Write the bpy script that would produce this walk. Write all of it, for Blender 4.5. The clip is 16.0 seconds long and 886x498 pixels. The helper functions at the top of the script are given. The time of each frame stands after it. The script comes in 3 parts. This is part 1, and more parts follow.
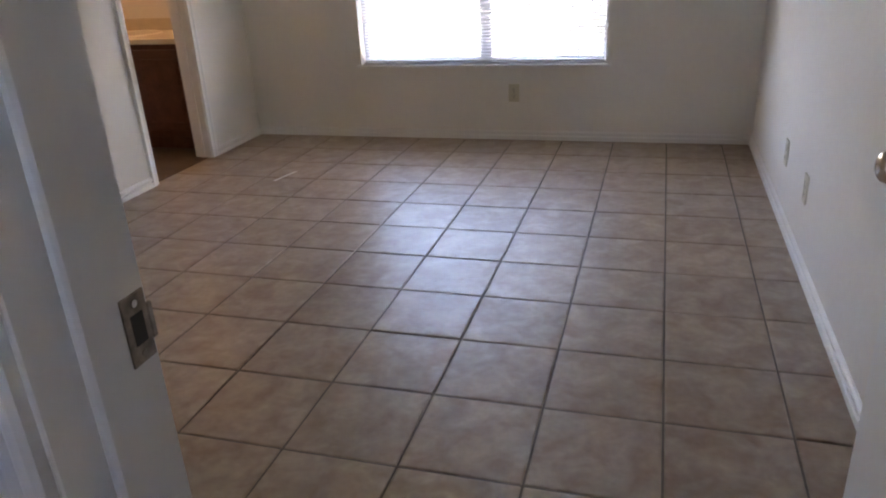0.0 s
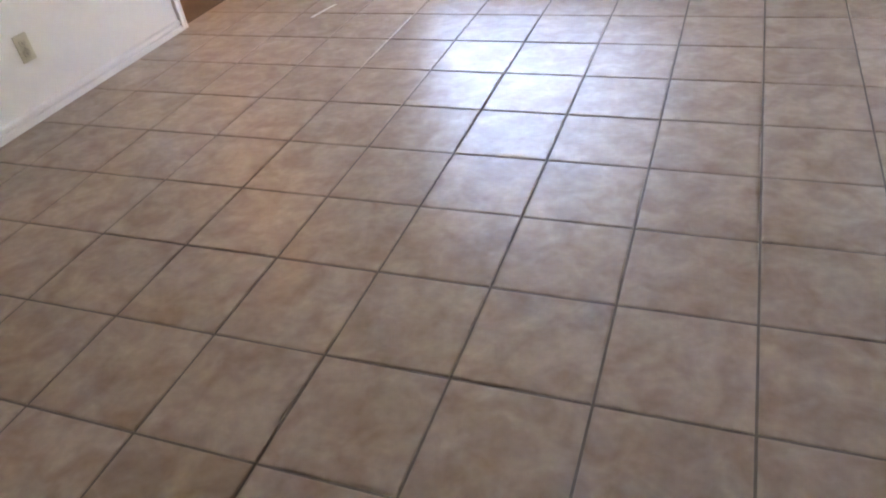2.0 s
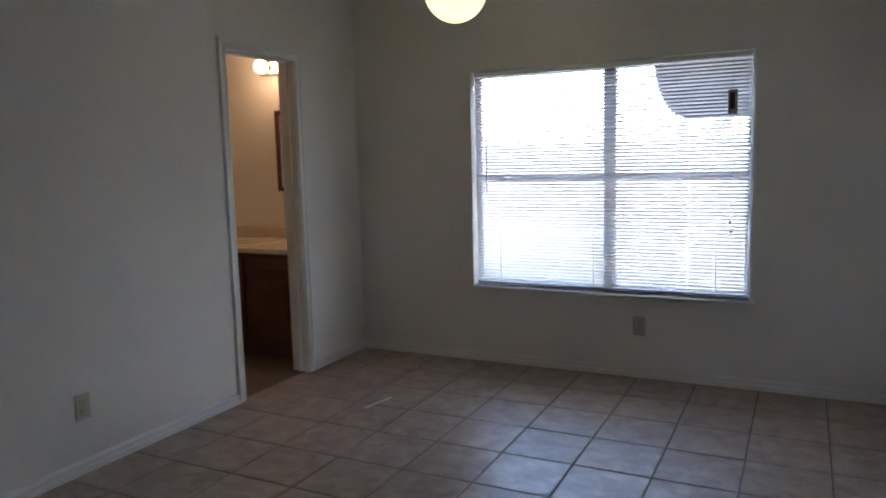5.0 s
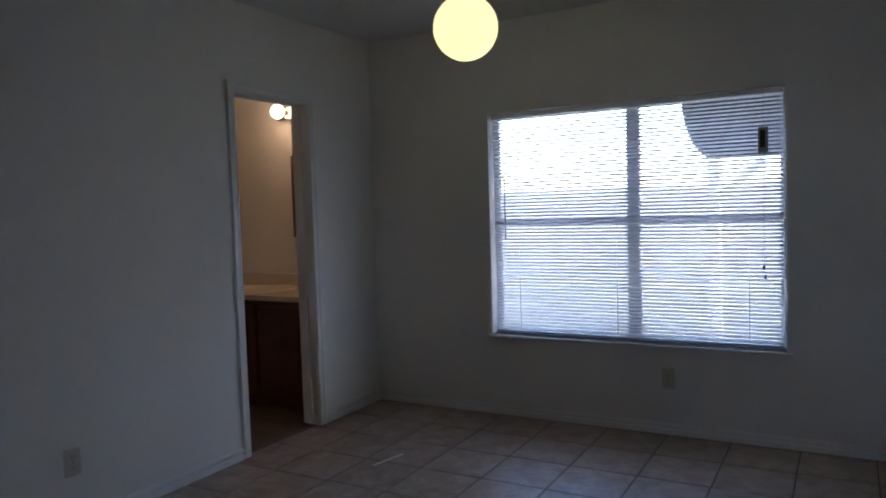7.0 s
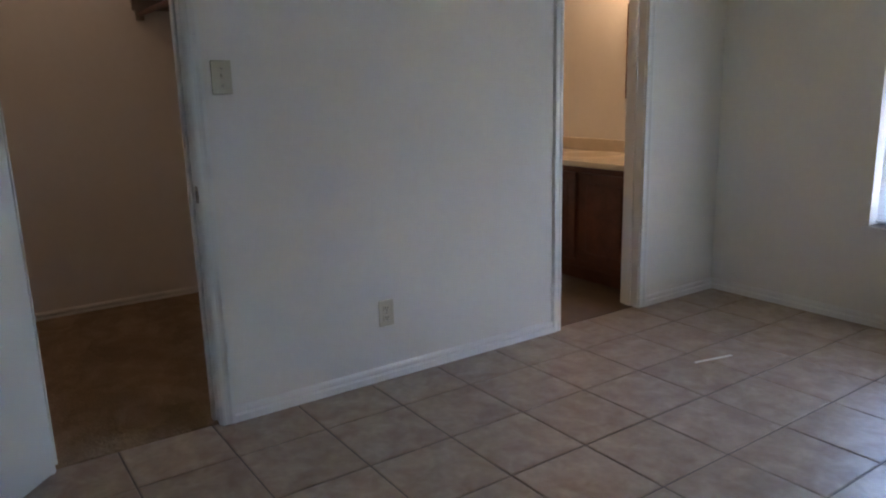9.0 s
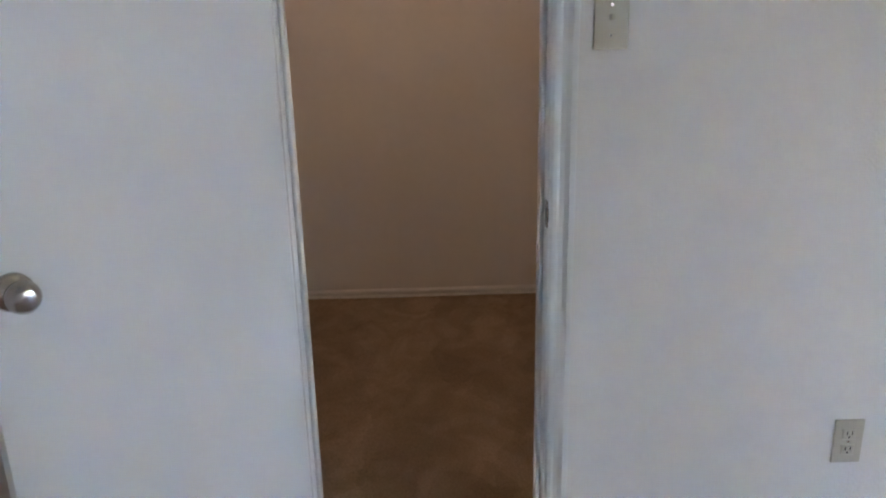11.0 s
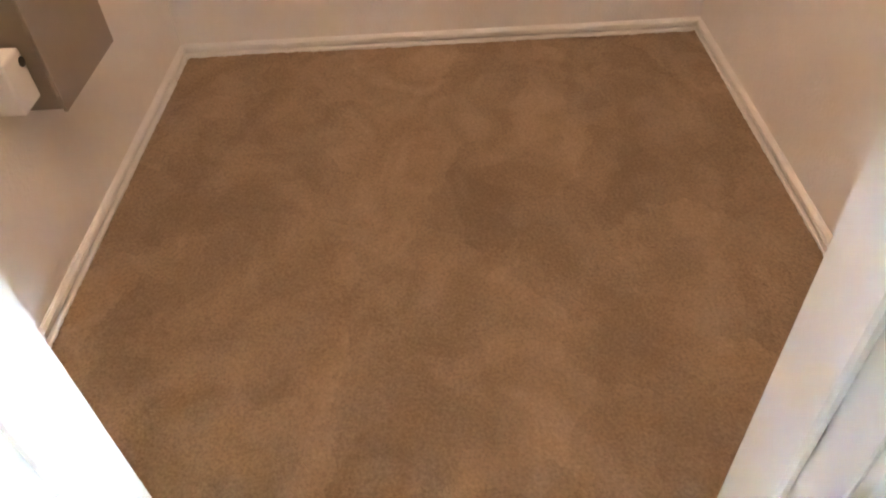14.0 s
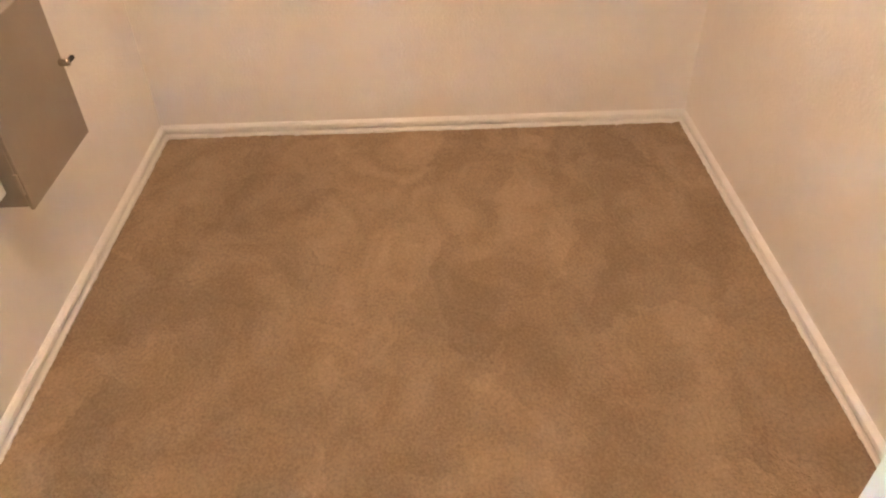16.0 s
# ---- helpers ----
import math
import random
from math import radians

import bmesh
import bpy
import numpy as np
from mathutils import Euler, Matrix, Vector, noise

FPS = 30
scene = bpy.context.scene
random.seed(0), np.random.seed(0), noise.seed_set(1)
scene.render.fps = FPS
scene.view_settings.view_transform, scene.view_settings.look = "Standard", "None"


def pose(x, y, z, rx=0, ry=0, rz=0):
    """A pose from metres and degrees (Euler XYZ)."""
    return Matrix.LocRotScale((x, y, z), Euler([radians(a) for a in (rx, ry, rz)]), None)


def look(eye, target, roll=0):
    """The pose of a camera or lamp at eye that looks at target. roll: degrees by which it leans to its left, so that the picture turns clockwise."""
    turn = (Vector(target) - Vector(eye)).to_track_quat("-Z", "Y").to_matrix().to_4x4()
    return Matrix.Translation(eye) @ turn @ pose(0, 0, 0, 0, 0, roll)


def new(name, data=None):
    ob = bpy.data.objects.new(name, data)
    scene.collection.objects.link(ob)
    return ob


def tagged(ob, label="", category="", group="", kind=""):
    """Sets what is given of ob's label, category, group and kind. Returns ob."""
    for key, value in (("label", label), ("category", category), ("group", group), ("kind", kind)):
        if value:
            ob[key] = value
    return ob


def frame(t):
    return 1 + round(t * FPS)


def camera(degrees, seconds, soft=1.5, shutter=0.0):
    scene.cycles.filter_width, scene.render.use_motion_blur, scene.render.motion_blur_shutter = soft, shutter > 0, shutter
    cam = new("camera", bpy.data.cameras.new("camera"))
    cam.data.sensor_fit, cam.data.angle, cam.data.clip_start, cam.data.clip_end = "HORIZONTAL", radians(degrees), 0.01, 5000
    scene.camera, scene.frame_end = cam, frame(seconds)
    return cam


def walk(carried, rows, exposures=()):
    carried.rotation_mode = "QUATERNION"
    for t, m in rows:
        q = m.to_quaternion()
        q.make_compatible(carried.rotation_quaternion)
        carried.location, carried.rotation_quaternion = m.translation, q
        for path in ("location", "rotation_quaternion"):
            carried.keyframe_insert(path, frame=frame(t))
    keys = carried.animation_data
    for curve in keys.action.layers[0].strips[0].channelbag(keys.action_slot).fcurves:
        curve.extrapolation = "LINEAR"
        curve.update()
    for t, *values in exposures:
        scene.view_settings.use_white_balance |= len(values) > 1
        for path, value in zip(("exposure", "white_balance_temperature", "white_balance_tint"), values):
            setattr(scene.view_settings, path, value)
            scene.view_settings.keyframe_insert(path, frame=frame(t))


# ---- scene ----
cam = camera(63.1, 16.0, soft=2.1)
PATH = [
    (0, (0.598, -1.751, 1.257), (0.053, 0.009, 0.48), -3.1),
    (0.5, (0.536, -1.638, 1.263), (-0.014, 0.059, 0.359), -3.4),
    (1, (0.468, -1.559, 1.272), (-0.069, 0.064, 0.235), -3.3),
    (1.5, (0.496, -1.475, 1.267), (-0.104, 0.044, 0.114), -5.9),
    (2, (0.513, -1.398, 1.267), (-0.149, 0.057, 0.066), -8.2),
    (2.5, (0.531, -1.357, 1.293), (-0.211, 0.088, 0.127), -8.8),
    (3, (0.536, -1.343, 1.303), (-0.259, 0.162, 0.252), -7.7),
    (3.5, (0.522, -1.347, 1.324), (-0.3, 0.258, 0.459), -5.7),
    (4, (0.512, -1.335, 1.345), (-0.327, 0.353, 0.675), -3.7),
    (4.5, (0.505, -1.313, 1.338), (-0.353, 0.435, 0.883), -2.2),
    (5, (0.531, -1.255, 1.343), (-0.361, 0.517, 1.093), -1.5),
    (5.2, (0.542, -1.221, 1.343), (-0.363, 0.555, 1.178), -1.5),
    (7.3, (0.542, -1.003, 1.303), (-0.449, 0.731, 1.183), -1.4),
    (7.5, (0.525, -0.969, 1.288), (-0.479, 0.752, 1.114), -1.5),
    (8, (0.42, -0.874, 1.207), (-0.687, 0.771, 0.944), -1.9),
    (8.5, (0.338, -0.783, 1.231), (-0.987, 0.663, 0.843), -0.9),
    (9, (0.295, -0.695, 1.236), (-1.315, 0.407, 0.797), -1.5),
    (9.5, (0.065, -0.537, 1.217), (-1.757, 0.147, 0.756), -3.5),
    (10, (-0.201, -0.419, 1.26), (-2.101, -0.033, 0.77), -3.2),
    (10.2, (-0.307, -0.368, 1.26), (-2.223, -0.068, 0.771), -2.8),
    (12.3, (-1.524, -0.187, 1.21), (-3.384, -0.402, 0.507), -0.4),
    (12.5, (-1.64, -0.199, 1.194), (-3.468, -0.333, 0.393), 1.0),
    (13, (-1.82, -0.227, 1.134), (-3.567, -0.263, 0.159), -0.4),
    (13.3, (-1.884, -0.243, 1.161), (-3.56, -0.251, 0.07), -1.0),
    (13.5, (-1.909, -0.255, 1.188), (-3.513, -0.246, -0.006), -1.5),
    (14, (-2.056, -0.225, 1.148), (-3.501, -0.264, -0.234), -3.8),
    (14.5, (-2.085, -0.242, 1.057), (-3.47, -0.265, -0.386), -2.9),
    (14.8, (-2.108, -0.238, 1.083), (-3.454, -0.26, -0.396), -3.3),
    (15, (-2.125, -0.247, 1.102), (-3.471, -0.241, -0.378), -1.1),
    (15.5, (-2.155, -0.249, 1.167), (-3.564, -0.216, -0.252), -0.8),
    (16, (-2.168, -0.228, 1.184), (-3.715, -0.207, -0.083), -1.5),
]
walk(cam, [(t, look(e, g, r)) for t, e, g, r in PATH],
     [(0, 5.5, 7500, 27), (1.0, 6.15, 7450, 26), (1.6, 6.4, 7450, 26), (2.6, 6.7, 7350, 26), (3.5, 6.4, 7300, 26), (4.2, 5.6, 7100, 22), (5.0, 4.5, 6500, 19),
      (5.2, 4.3, 6350, 19), (7.3, 3.8, 5800, 20), (8.0, 4.1, 5800, 20), (8.5, 4.45, 6050, 17), (9.0, 5.25, 6250, 19), (9.5, 6.1, 6250, 21), (10.2, 6.35, 6350, 20),
      (12.3, 6.75, 6100, 20), (13.0, 7.3, 6150, 20), (13.5, 7.9, 6250, 21), (14.0, 8.4, 6350, 20), (14.8, 8.75, 6350, 18), (16.0, 8.95, 6500, 17)])

# ---- plan (metres) ----
XW, XE, YS, YN, H = -2.283, 1.180, -1.33, 3.040, 2.437      # bedroom
CW, CS, CN = -4.222, -1.088, 0.588                             # closet back, south and north faces
TW = 0.115                                                  # partition thickness
CD0, CD1 = -0.535, 0.024                                    # closet doorway along the west wall
BD0, BD1 = 1.785, 2.372                                     # bathroom doorway along the west wall
ED0, ED1 = 0.215, 0.980                                     # entry doorway along the south wall
DH = 1.955                                                  # doorway height
WX0, WX1, WZ0, WZ1 = -1.408, 0.272, 0.507, 1.880            # window
T = 0.335                                                   # tile module

# ---- world and lights ----
world = bpy.data.worlds.new("sky")
scene.world = world
world.use_nodes = True
wn = world.node_tree
sky = wn.nodes.new("ShaderNodeTexSky")
sky.sky_type, sky.sun_disc = 'NISHITA', False
sky.sun_elevation, sky.sun_rotation = radians(37), radians(97)
wn.links.new(sky.outputs[0], wn.nodes["Background"].inputs[0])
wn.nodes["Background"].inputs[1].default_value = 0.13


def lamp(name, kind, energy, color, m, size=0.1, size_y=None):
    d = bpy.data.lights.new(name, kind)
    d.energy, d.color = energy, color
    if kind == 'AREA':
        d.size = size
        if size_y:
            d.shape, d.size_y = 'RECTANGLE', size_y
    elif kind == 'POINT':
        d.shadow_soft_size = size
    else:
        d.angle = size
    ob = new(name, d)
    ob.matrix_world = m
    return ob


lamp("sun", 'SUN', 3.2, (1, 0.95, 0.88), look((12, -1.5, 9), (0, 0, 0)), radians(0.5))
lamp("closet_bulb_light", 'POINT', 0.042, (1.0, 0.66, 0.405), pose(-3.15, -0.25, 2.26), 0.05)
lamp("bath_globe_light", 'POINT', 0.112, (1.0, 0.56, 0.27), pose(-2.95, 2.74, 1.99), 0.05)


# ---- materials ----
def mat(name, color, rough=0.5, metal=0.0, vary=0.06, scale=4.0, bump=0.0, bump_scale=60.0, random_amount=0.0, spec=0.5,
        color2=None, fine=0.0, fine_scale=80.0, rough_vary=0.0, spread=0.17, detail=5, distort=0.0, stretch=None):
    m = bpy.data.materials.new(name)
    m.use_nodes = True
    nt = m.node_tree
    b = nt.nodes["Principled BSDF"]
    b.inputs["Roughness"].default_value, b.inputs["Metallic"].default_value = rough, metal
    b.inputs["Specular IOR Level"].default_value = spec
    co = nt.nodes.new("ShaderNodeTexCoord")
    geo = nt.nodes.new("ShaderNodeNewGeometry")
    pos = geo.outputs["Position"]
    n = nt.nodes.new("ShaderNodeTexNoise")
    n.inputs["Scale"].default_value, n.inputs["Detail"].default_value = scale, detail
    n.inputs["Distortion"].default_value = distort
    info = None
    if random_amount:
        info = nt.nodes.new("ShaderNodeObjectInfo")
        off = nt.nodes.new("ShaderNodeVectorMath")
        off.operation = 'MULTIPLY_ADD'
        nt.links.new(info.outputs["Random"], off.inputs[0])
        off.inputs[1].default_value = (37, 53, 71)
        nt.links.new(pos, off.inputs[2])
        pos = off.outputs[0]
    if stretch:
        mp = nt.nodes.new("ShaderNodeMapping")
        mp.inputs["Rotation"].default_value, mp.inputs["Scale"].default_value = (0, 0, stretch[0]), (1, stretch[1], 1)
        nt.links.new(pos, mp.inputs["Vector"])
        nt.links.new(mp.outputs[0], n.inputs["Vector"])
    else:
        nt.links.new(pos, n.inputs["Vector"])
    ramp = nt.nodes.new("ShaderNodeValToRGB")
    c2 = color2 or tuple(c * (1 - 2 * vary) for c in color)
    ramp.color_ramp.elements[0].color = (*c2, 1)
    ramp.color_ramp.elements[1].color = (*color, 1)
    ramp.color_ramp.elements[0].position, ramp.color_ramp.elements[1].position = 0.5 - spread, 0.5 + spread
    nt.links.new(n.outputs["Fac"], ramp.inputs[0])
    col = ramp.outputs[0]
    if fine:
        f = nt.nodes.new("ShaderNodeTexNoise")
        f.inputs["Scale"].default_value, f.inputs["Detail"].default_value = fine_scale, 4
        nt.links.new(pos, f.inputs["Vector"])
        mr = nt.nodes.new("ShaderNodeMapRange")
        mr.inputs[1].default_value, mr.inputs[2].default_value = 0.3, 0.7
        mr.inputs[3].default_value, mr.inputs[4].default_value = 1 - fine, 1 + fine
        nt.links.new(f.outputs["Fac"], mr.inputs[0])
        mul = nt.nodes.new("ShaderNodeVectorMath")
        mul.operation = 'SCALE'
        nt.links.new(col, mul.inputs[0])
        nt.links.new(mr.outputs[0], mul.inputs["Scale"])
        col = mul.outputs[0]
    if info:
        mr = nt.nodes.new("ShaderNodeMapRange")
        mr.inputs[3].default_value, mr.inputs[4].default_value = 1 - random_amount, 1 + random_amount
        nt.links.new(info.outputs["Random"], mr.inputs[0])
        mul = nt.nodes.new("ShaderNodeVectorMath")
        mul.operation = 'SCALE'
        nt.links.new(col, mul.inputs[0])
        nt.links.new(mr.outputs[0], mul.inputs["Scale"])
        col = mul.outputs[0]
    nt.links.new(col, b.inputs["Base Color"])
    if rough_vary:
        mr = nt.nodes.new("ShaderNodeMapRange")
        mr.inputs[3].default_value, mr.inputs[4].default_value = rough - rough_vary, rough + rough_vary
        nt.links.new(n.outputs["Fac"], mr.inputs[0])
        nt.links.new(mr.outputs[0], b.inputs["Roughness"])
    if bump:
        bn = nt.nodes.new("ShaderNodeTexNoise")
        bn.inputs["Scale"].default_value, bn.inputs["Detail"].default_value = bump_scale, 3
        nt.links.new(pos, bn.inputs["Vector"])
        bp = nt.nodes.new("ShaderNodeBump")
        bp.inputs["Strength"].default_value, bp.inputs["Distance"].default_value = bump, 0.004
        nt.links.new(bn.outputs["Fac"], bp.inputs["Height"])
        nt.links.new(bp.outputs[0], b.inputs["Normal"])
    return m


def glow(name, color, strength):
    m = bpy.data.materials.new(name)
    m.use_nodes = True
    b = m.node_tree.nodes["Principled BSDF"]
    b.inputs["Base Color"].default_value = (0.9, 0.88, 0.8, 1)
    b.inputs["Emission Color"].default_value, b.inputs["Emission Strength"].default_value = (*color, 1), strength
    return m


M_WALL = mat("wall_paint", (0.835, 0.815, 0.785), 0.62, vary=0.015, scale=1.6, bump=0.35, bump_scale=130, fine=0.012, fine_scale=30)
M_CEIL = mat("ceiling_paint", (0.78, 0.77, 0.75), 0.8, vary=0.02, scale=2, bump=0.8, bump_scale=90)
M_TRIM = mat("trim_paint", (0.84, 0.84, 0.83), 0.34, vary=0.02, scale=5, bump=0.12, bump_scale=40)
M_DOOR = mat("door_paint", (0.82, 0.83, 0.83), 0.42, vary=0.015, scale=3, bump=0.1, bump_scale=70)
M_TILE = mat("floor_tile", (0.45, 0.375, 0.31), 0.36, vary=0.1, scale=10, bump=0.05, bump_scale=14, random_amount=0.04,
             color2=(0.325, 0.235, 0.182), fine=0.08, fine_scale=38, spread=0.20, rough_vary=0.02, spec=0.30, detail=4, distort=0.6)
M_GROUT = mat("grout", (0.20, 0.175, 0.155), 0.9, vary=0.15, scale=12, bump=0.5, bump_scale=200)
M_CARPET = mat("carpet_pile", (0.378, 0.282, 0.195), 0.95, vary=0.1, scale=5.5, bump=1.0, bump_scale=210, color2=(0.312, 0.230, 0.153), fine=0.16,
               fine_scale=150, spread=0.10, detail=10, distort=0.9, stretch=(0.6, 1.15), spec=0.08)


def brush_strokes(m, amount):
    """Angular lighter and darker patches where the pile was brushed one way or the other."""
    nt = m.node_tree
    b = nt.nodes["Principled BSDF"]
    col = b.inputs["Base Color"].links[0].from_socket
    geo = nt.nodes.new("ShaderNodeNewGeometry")
    wob = nt.nodes.new("ShaderNodeTexNoise")
    wob.inputs["Scale"].default_value, wob.inputs["Detail"].default_value = 9.0, 6
    nt.links.new(geo.outputs["Position"], wob.inputs["Vector"])
    add = nt.nodes.new("ShaderNodeVectorMath")
    add.operation = 'MULTIPLY_ADD'
    nt.links.new(wob.outputs["Color"], add.inputs[0])
    add.inputs[1].default_value = (0.16, 0.16, 0.0)
    nt.links.new(geo.outputs["Position"], add.inputs[2])
    for turn, sc in ((1.1, (3.2, 7.0, 1)), (-0.5, (3.0, 5.0, 1))):
        mp = nt.nodes.new("ShaderNodeMapping")
        mp.inputs["Rotation"].default_value, mp.inputs["Scale"].default_value = (0, 0, turn), sc
        nt.links.new(add.outputs[0], mp.inputs["Vector"])
        vo = nt.nodes.new("ShaderNodeTexVoronoi")
        vo.inputs["Scale"].default_value = 1.0
        nt.links.new(mp.outputs[0], vo.inputs["Vector"])
        bw = nt.nodes.new("ShaderNodeRGBToBW")
        nt.links.new(vo.outputs["Color"], bw.inputs[0])
        mr = nt.nodes.new("ShaderNodeMapRange")
        mr.inputs[1].default_value, mr.inputs[2].default_value = 0.25, 0.75
        mr.inputs[3].default_value, mr.inputs[4].default_value = 1 - amount, 1 + amount
        nt.links.new(bw.outputs[0], mr.inputs[0])
        mul = nt.nodes.new("ShaderNodeVectorMath")
        mul.operation = 'SCALE'
        nt.links.new(col, mul.inputs[0])
        nt.links.new(mr.outputs[0], mul.inputs["Scale"])
        col = mul.outputs[0]
    nt.links.new(col, b.inputs["Base Color"])


brush_strokes(M_CARPET, 0.07)
M_BATHFLOOR = mat("bath_floor", (0.13, 0.09, 0.068), 0.7, vary=0.12, scale=8, bump=0.3, bump_scale=160)
M_STEEL = mat("satin_nickel", (0.55, 0.52, 0.47), 0.24, 1.0, vary=0.05, scale=30, rough_vary=0.06)
M_WORN = mat("worn_brass_steel", (0.34, 0.29, 0.24), 0.38, 0.9, vary=0.25, scale=60, rough_vary=0.12)
M_DARK = mat("dark_metal", (0.03, 0.028, 0.026), 0.5, 0.4)
M_IVORY = mat("ivory_plastic", (0.60, 0.565, 0.46), 0.36, vary=0.02)
M_SLOT = mat("slot_dark", (0.04, 0.035, 0.03), 0.6)
M_PANEL = mat("panel_grey_enamel", (0.33, 0.285, 0.235), 0.42, 0.2, vary=0.06, scale=6, bump=0.08, bump_scale=90)
M_WOOD = mat("cabinet_wood", (0.135, 0.048, 0.027), 0.42, vary=0.2, scale=9, fine=0.12, fine_scale=50)
M_COUNTER = mat("counter_marble", (0.72, 0.64, 0.53), 0.25, vary=0.06, scale=7)
M_ALU = mat("window_aluminium", (0.78, 0.79, 0.80), 0.4, 0.0, vary=0.03)
M_PORCH = mat("porch_paint", (0.46, 0.46, 0.47), 0.7, vary=0.08, scale=3)
M_GRASS = mat("lawn", (0.20, 0.21, 0.15), 0.95, vary=0.3, scale=2.5, fine=0.3, fine_scale=40)
M_CONC = mat("patio_concrete", (0.48, 0.46, 0.43), 0.85, vary=0.1, scale=2)
M_FENCE = mat("fence_wood", (0.46, 0.44, 0.42), 0.85, vary=0.15, scale=6, random_amount=0.12)
M_SLIVER = mat("white_sun_sliver", (0.85, 0.84, 0.82), 0.6, vary=0.02)
M_MIRROR = mat("mirror", (0.85, 0.86, 0.86), 0.03, 1.0, vary=0.01)
M_GLOBE = glow("lit_globe", (1.0, 0.93, 0.36), 0.09)
M_BATHGLOBE = glow("lit_bath_globe", (1.0, 0.70, 0.38), 0.6)
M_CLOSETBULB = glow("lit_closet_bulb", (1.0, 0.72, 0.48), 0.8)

M_SLAT = bpy.data.materials.new("blind_slat")
M_SLAT.use_nodes = True
_n = M_SLAT.node_tree
_b = _n.nodes["Principled BSDF"]
_b.inputs["Base Color"].default_value, _b.inputs["Roughness"].default_value = (0.82, 0.83, 0.85, 1), 0.4
_tr = _n.nodes.new("ShaderNodeBsdfTranslucent")
_tr.inputs[0].default_value = (0.8, 0.83, 0.88, 1)
_mx = _n.nodes.new("ShaderNodeMixShader")
_mx.inputs[0].default_value = 0.55
_n.links.new(_b.outputs[0], _mx.inputs[1])
_n.links.new(_tr.outputs[0], _mx.inputs[2])
_n.links.new(_mx.outputs[0], _n.nodes["Material Output"].inputs[0])

M_GLASS = bpy.data.materials.new("window_glass")
M_GLASS.use_nodes = True
_n = M_GLASS.node_tree
_b = _n.nodes["Principled BSDF"]
_b.inputs["Roughness"].default_value, _b.inputs["Transmission Weight"].default_value, _b.inputs["IOR"].default_value = 0.0, 1.0, 1.45
_b.inputs["Base Color"].default_value = (0.95, 0.97, 0.98, 1)


# ---- mesh helpers ----
def add_box(bm, x0, x1, y0, y1, z0, z1):
    v = [bm.verts.new((x, y, z)) for z in (z0, z1) for y in (y0, y1) for x in (x0, x1)]
    for f in ((0, 2, 3, 1), (4, 5, 7, 6), (0, 1, 5, 4), (2, 6, 7, 3), (0, 4, 6, 2), (1, 3, 7, 5)):
        bm.faces.new([v[i] for i in f])
    return v


def box(x0, x1, y0, y1, z0, z1, bevel=0.0, seg=2):
    bm = bmesh.new()
    add_box(bm, x0, x1, y0, y1, z0, z1)
    if bevel:
        bmesh.ops.bevel(bm, geom=bm.edges[:], offset=bevel, segments=seg, affect='EDGES', profile=0.5)
    return bm


def cyl(r, depth, axis='Z', at=(0, 0, 0), seg=24, r2=None, bevel=0.0):
    bm = bmesh.new()
    bmesh.ops.create_cone(bm, cap_ends=True, segments=seg, radius1=r, radius2=r if r2 is None else r2, depth=depth)
    if bevel:
        bmesh.ops.bevel(bm, geom=[e for e in bm.edges if len(e.link_faces) == 2 and e.calc_face_angle(0) > 0.8], offset=bevel, segments=2,
                        affect='EDGES')
    turn = {'Z': Matrix(), 'X': Matrix.Rotation(radians(90), 4, 'Y'), 'Y': Matrix.Rotation(radians(90), 4, 'X')}[axis]
    bmesh.ops.transform(bm, matrix=Matrix.Translation(at) @ turn, verts=bm.verts)
    return bm


def lathe(profile, axis='Z', at=(0, 0, 0), seg=32):
    """Turns (radius, height) steps round an axis."""
    bm = bmesh.new()
    rings = []
    for r, h in profile:
        rings.append([bm.verts.new((r * math.cos(2 * math.pi * i / seg), r * math.sin(2 * math.pi * i / seg), h)) for i in range(seg)])
    for a, b in zip(rings, rings[1:]):
        for i in range(seg):
            bm.faces.new((a[i], a[(i + 1) % seg], b[(i + 1) % seg], b[i]))
    bm.faces.new(list(reversed(rings[0])))
    bm.faces.new(rings[-1])
    turn = {'Z': Matrix(), 'X': Matrix.Rotation(radians(90), 4, 'Y'), 'Y': Matrix.Rotation(radians(-90), 4, 'X')}[axis]
    bmesh.ops.transform(bm, matrix=Matrix.Translation(at) @ turn, verts=bm.verts)
    return bm


def join(*bms):
    out = bmesh.new()
    for b in bms:
        me = bpy.data.meshes.new("piece")
        b.to_mesh(me)
        b.free()
        out.from_mesh(me)
        bpy.data.meshes.remove(me)
    return out


def mesh_of(name, bm, material, smooth=False):
    me = bpy.data.meshes.new(name)
    bmesh.ops.recalc_face_normals(bm, faces=bm.faces)
    bm.to_mesh(me)
    bm.free()
    me.materials.append(material)
    if smooth:
        for p in me.polygons:
            p.use_smooth = True
    return me


def thing(name, bm, material, label="", category="", group="", kind="", at=None, smooth=False):
    ob = new(name, mesh_of(name, bm, material, smooth))
    if at is not None:
        ob.matrix_world = at
    return tagged(ob, label, category, group, kind)


def part(name, bm, material, parent, label="", smooth=False):
    ob = new(name, mesh_of(name, bm, material, smooth))
    ob.parent = parent
    if label:
        ob["label"] = label
    return ob


def empty(name, at, label, category, group="", kind=""):
    ob = new(name)
    ob.matrix_world = at
    return tagged(ob, label, category, group, kind)


def wall(name, bm, label):
    return thing(name, bm, M_WALL, label, "wall", kind="structure")


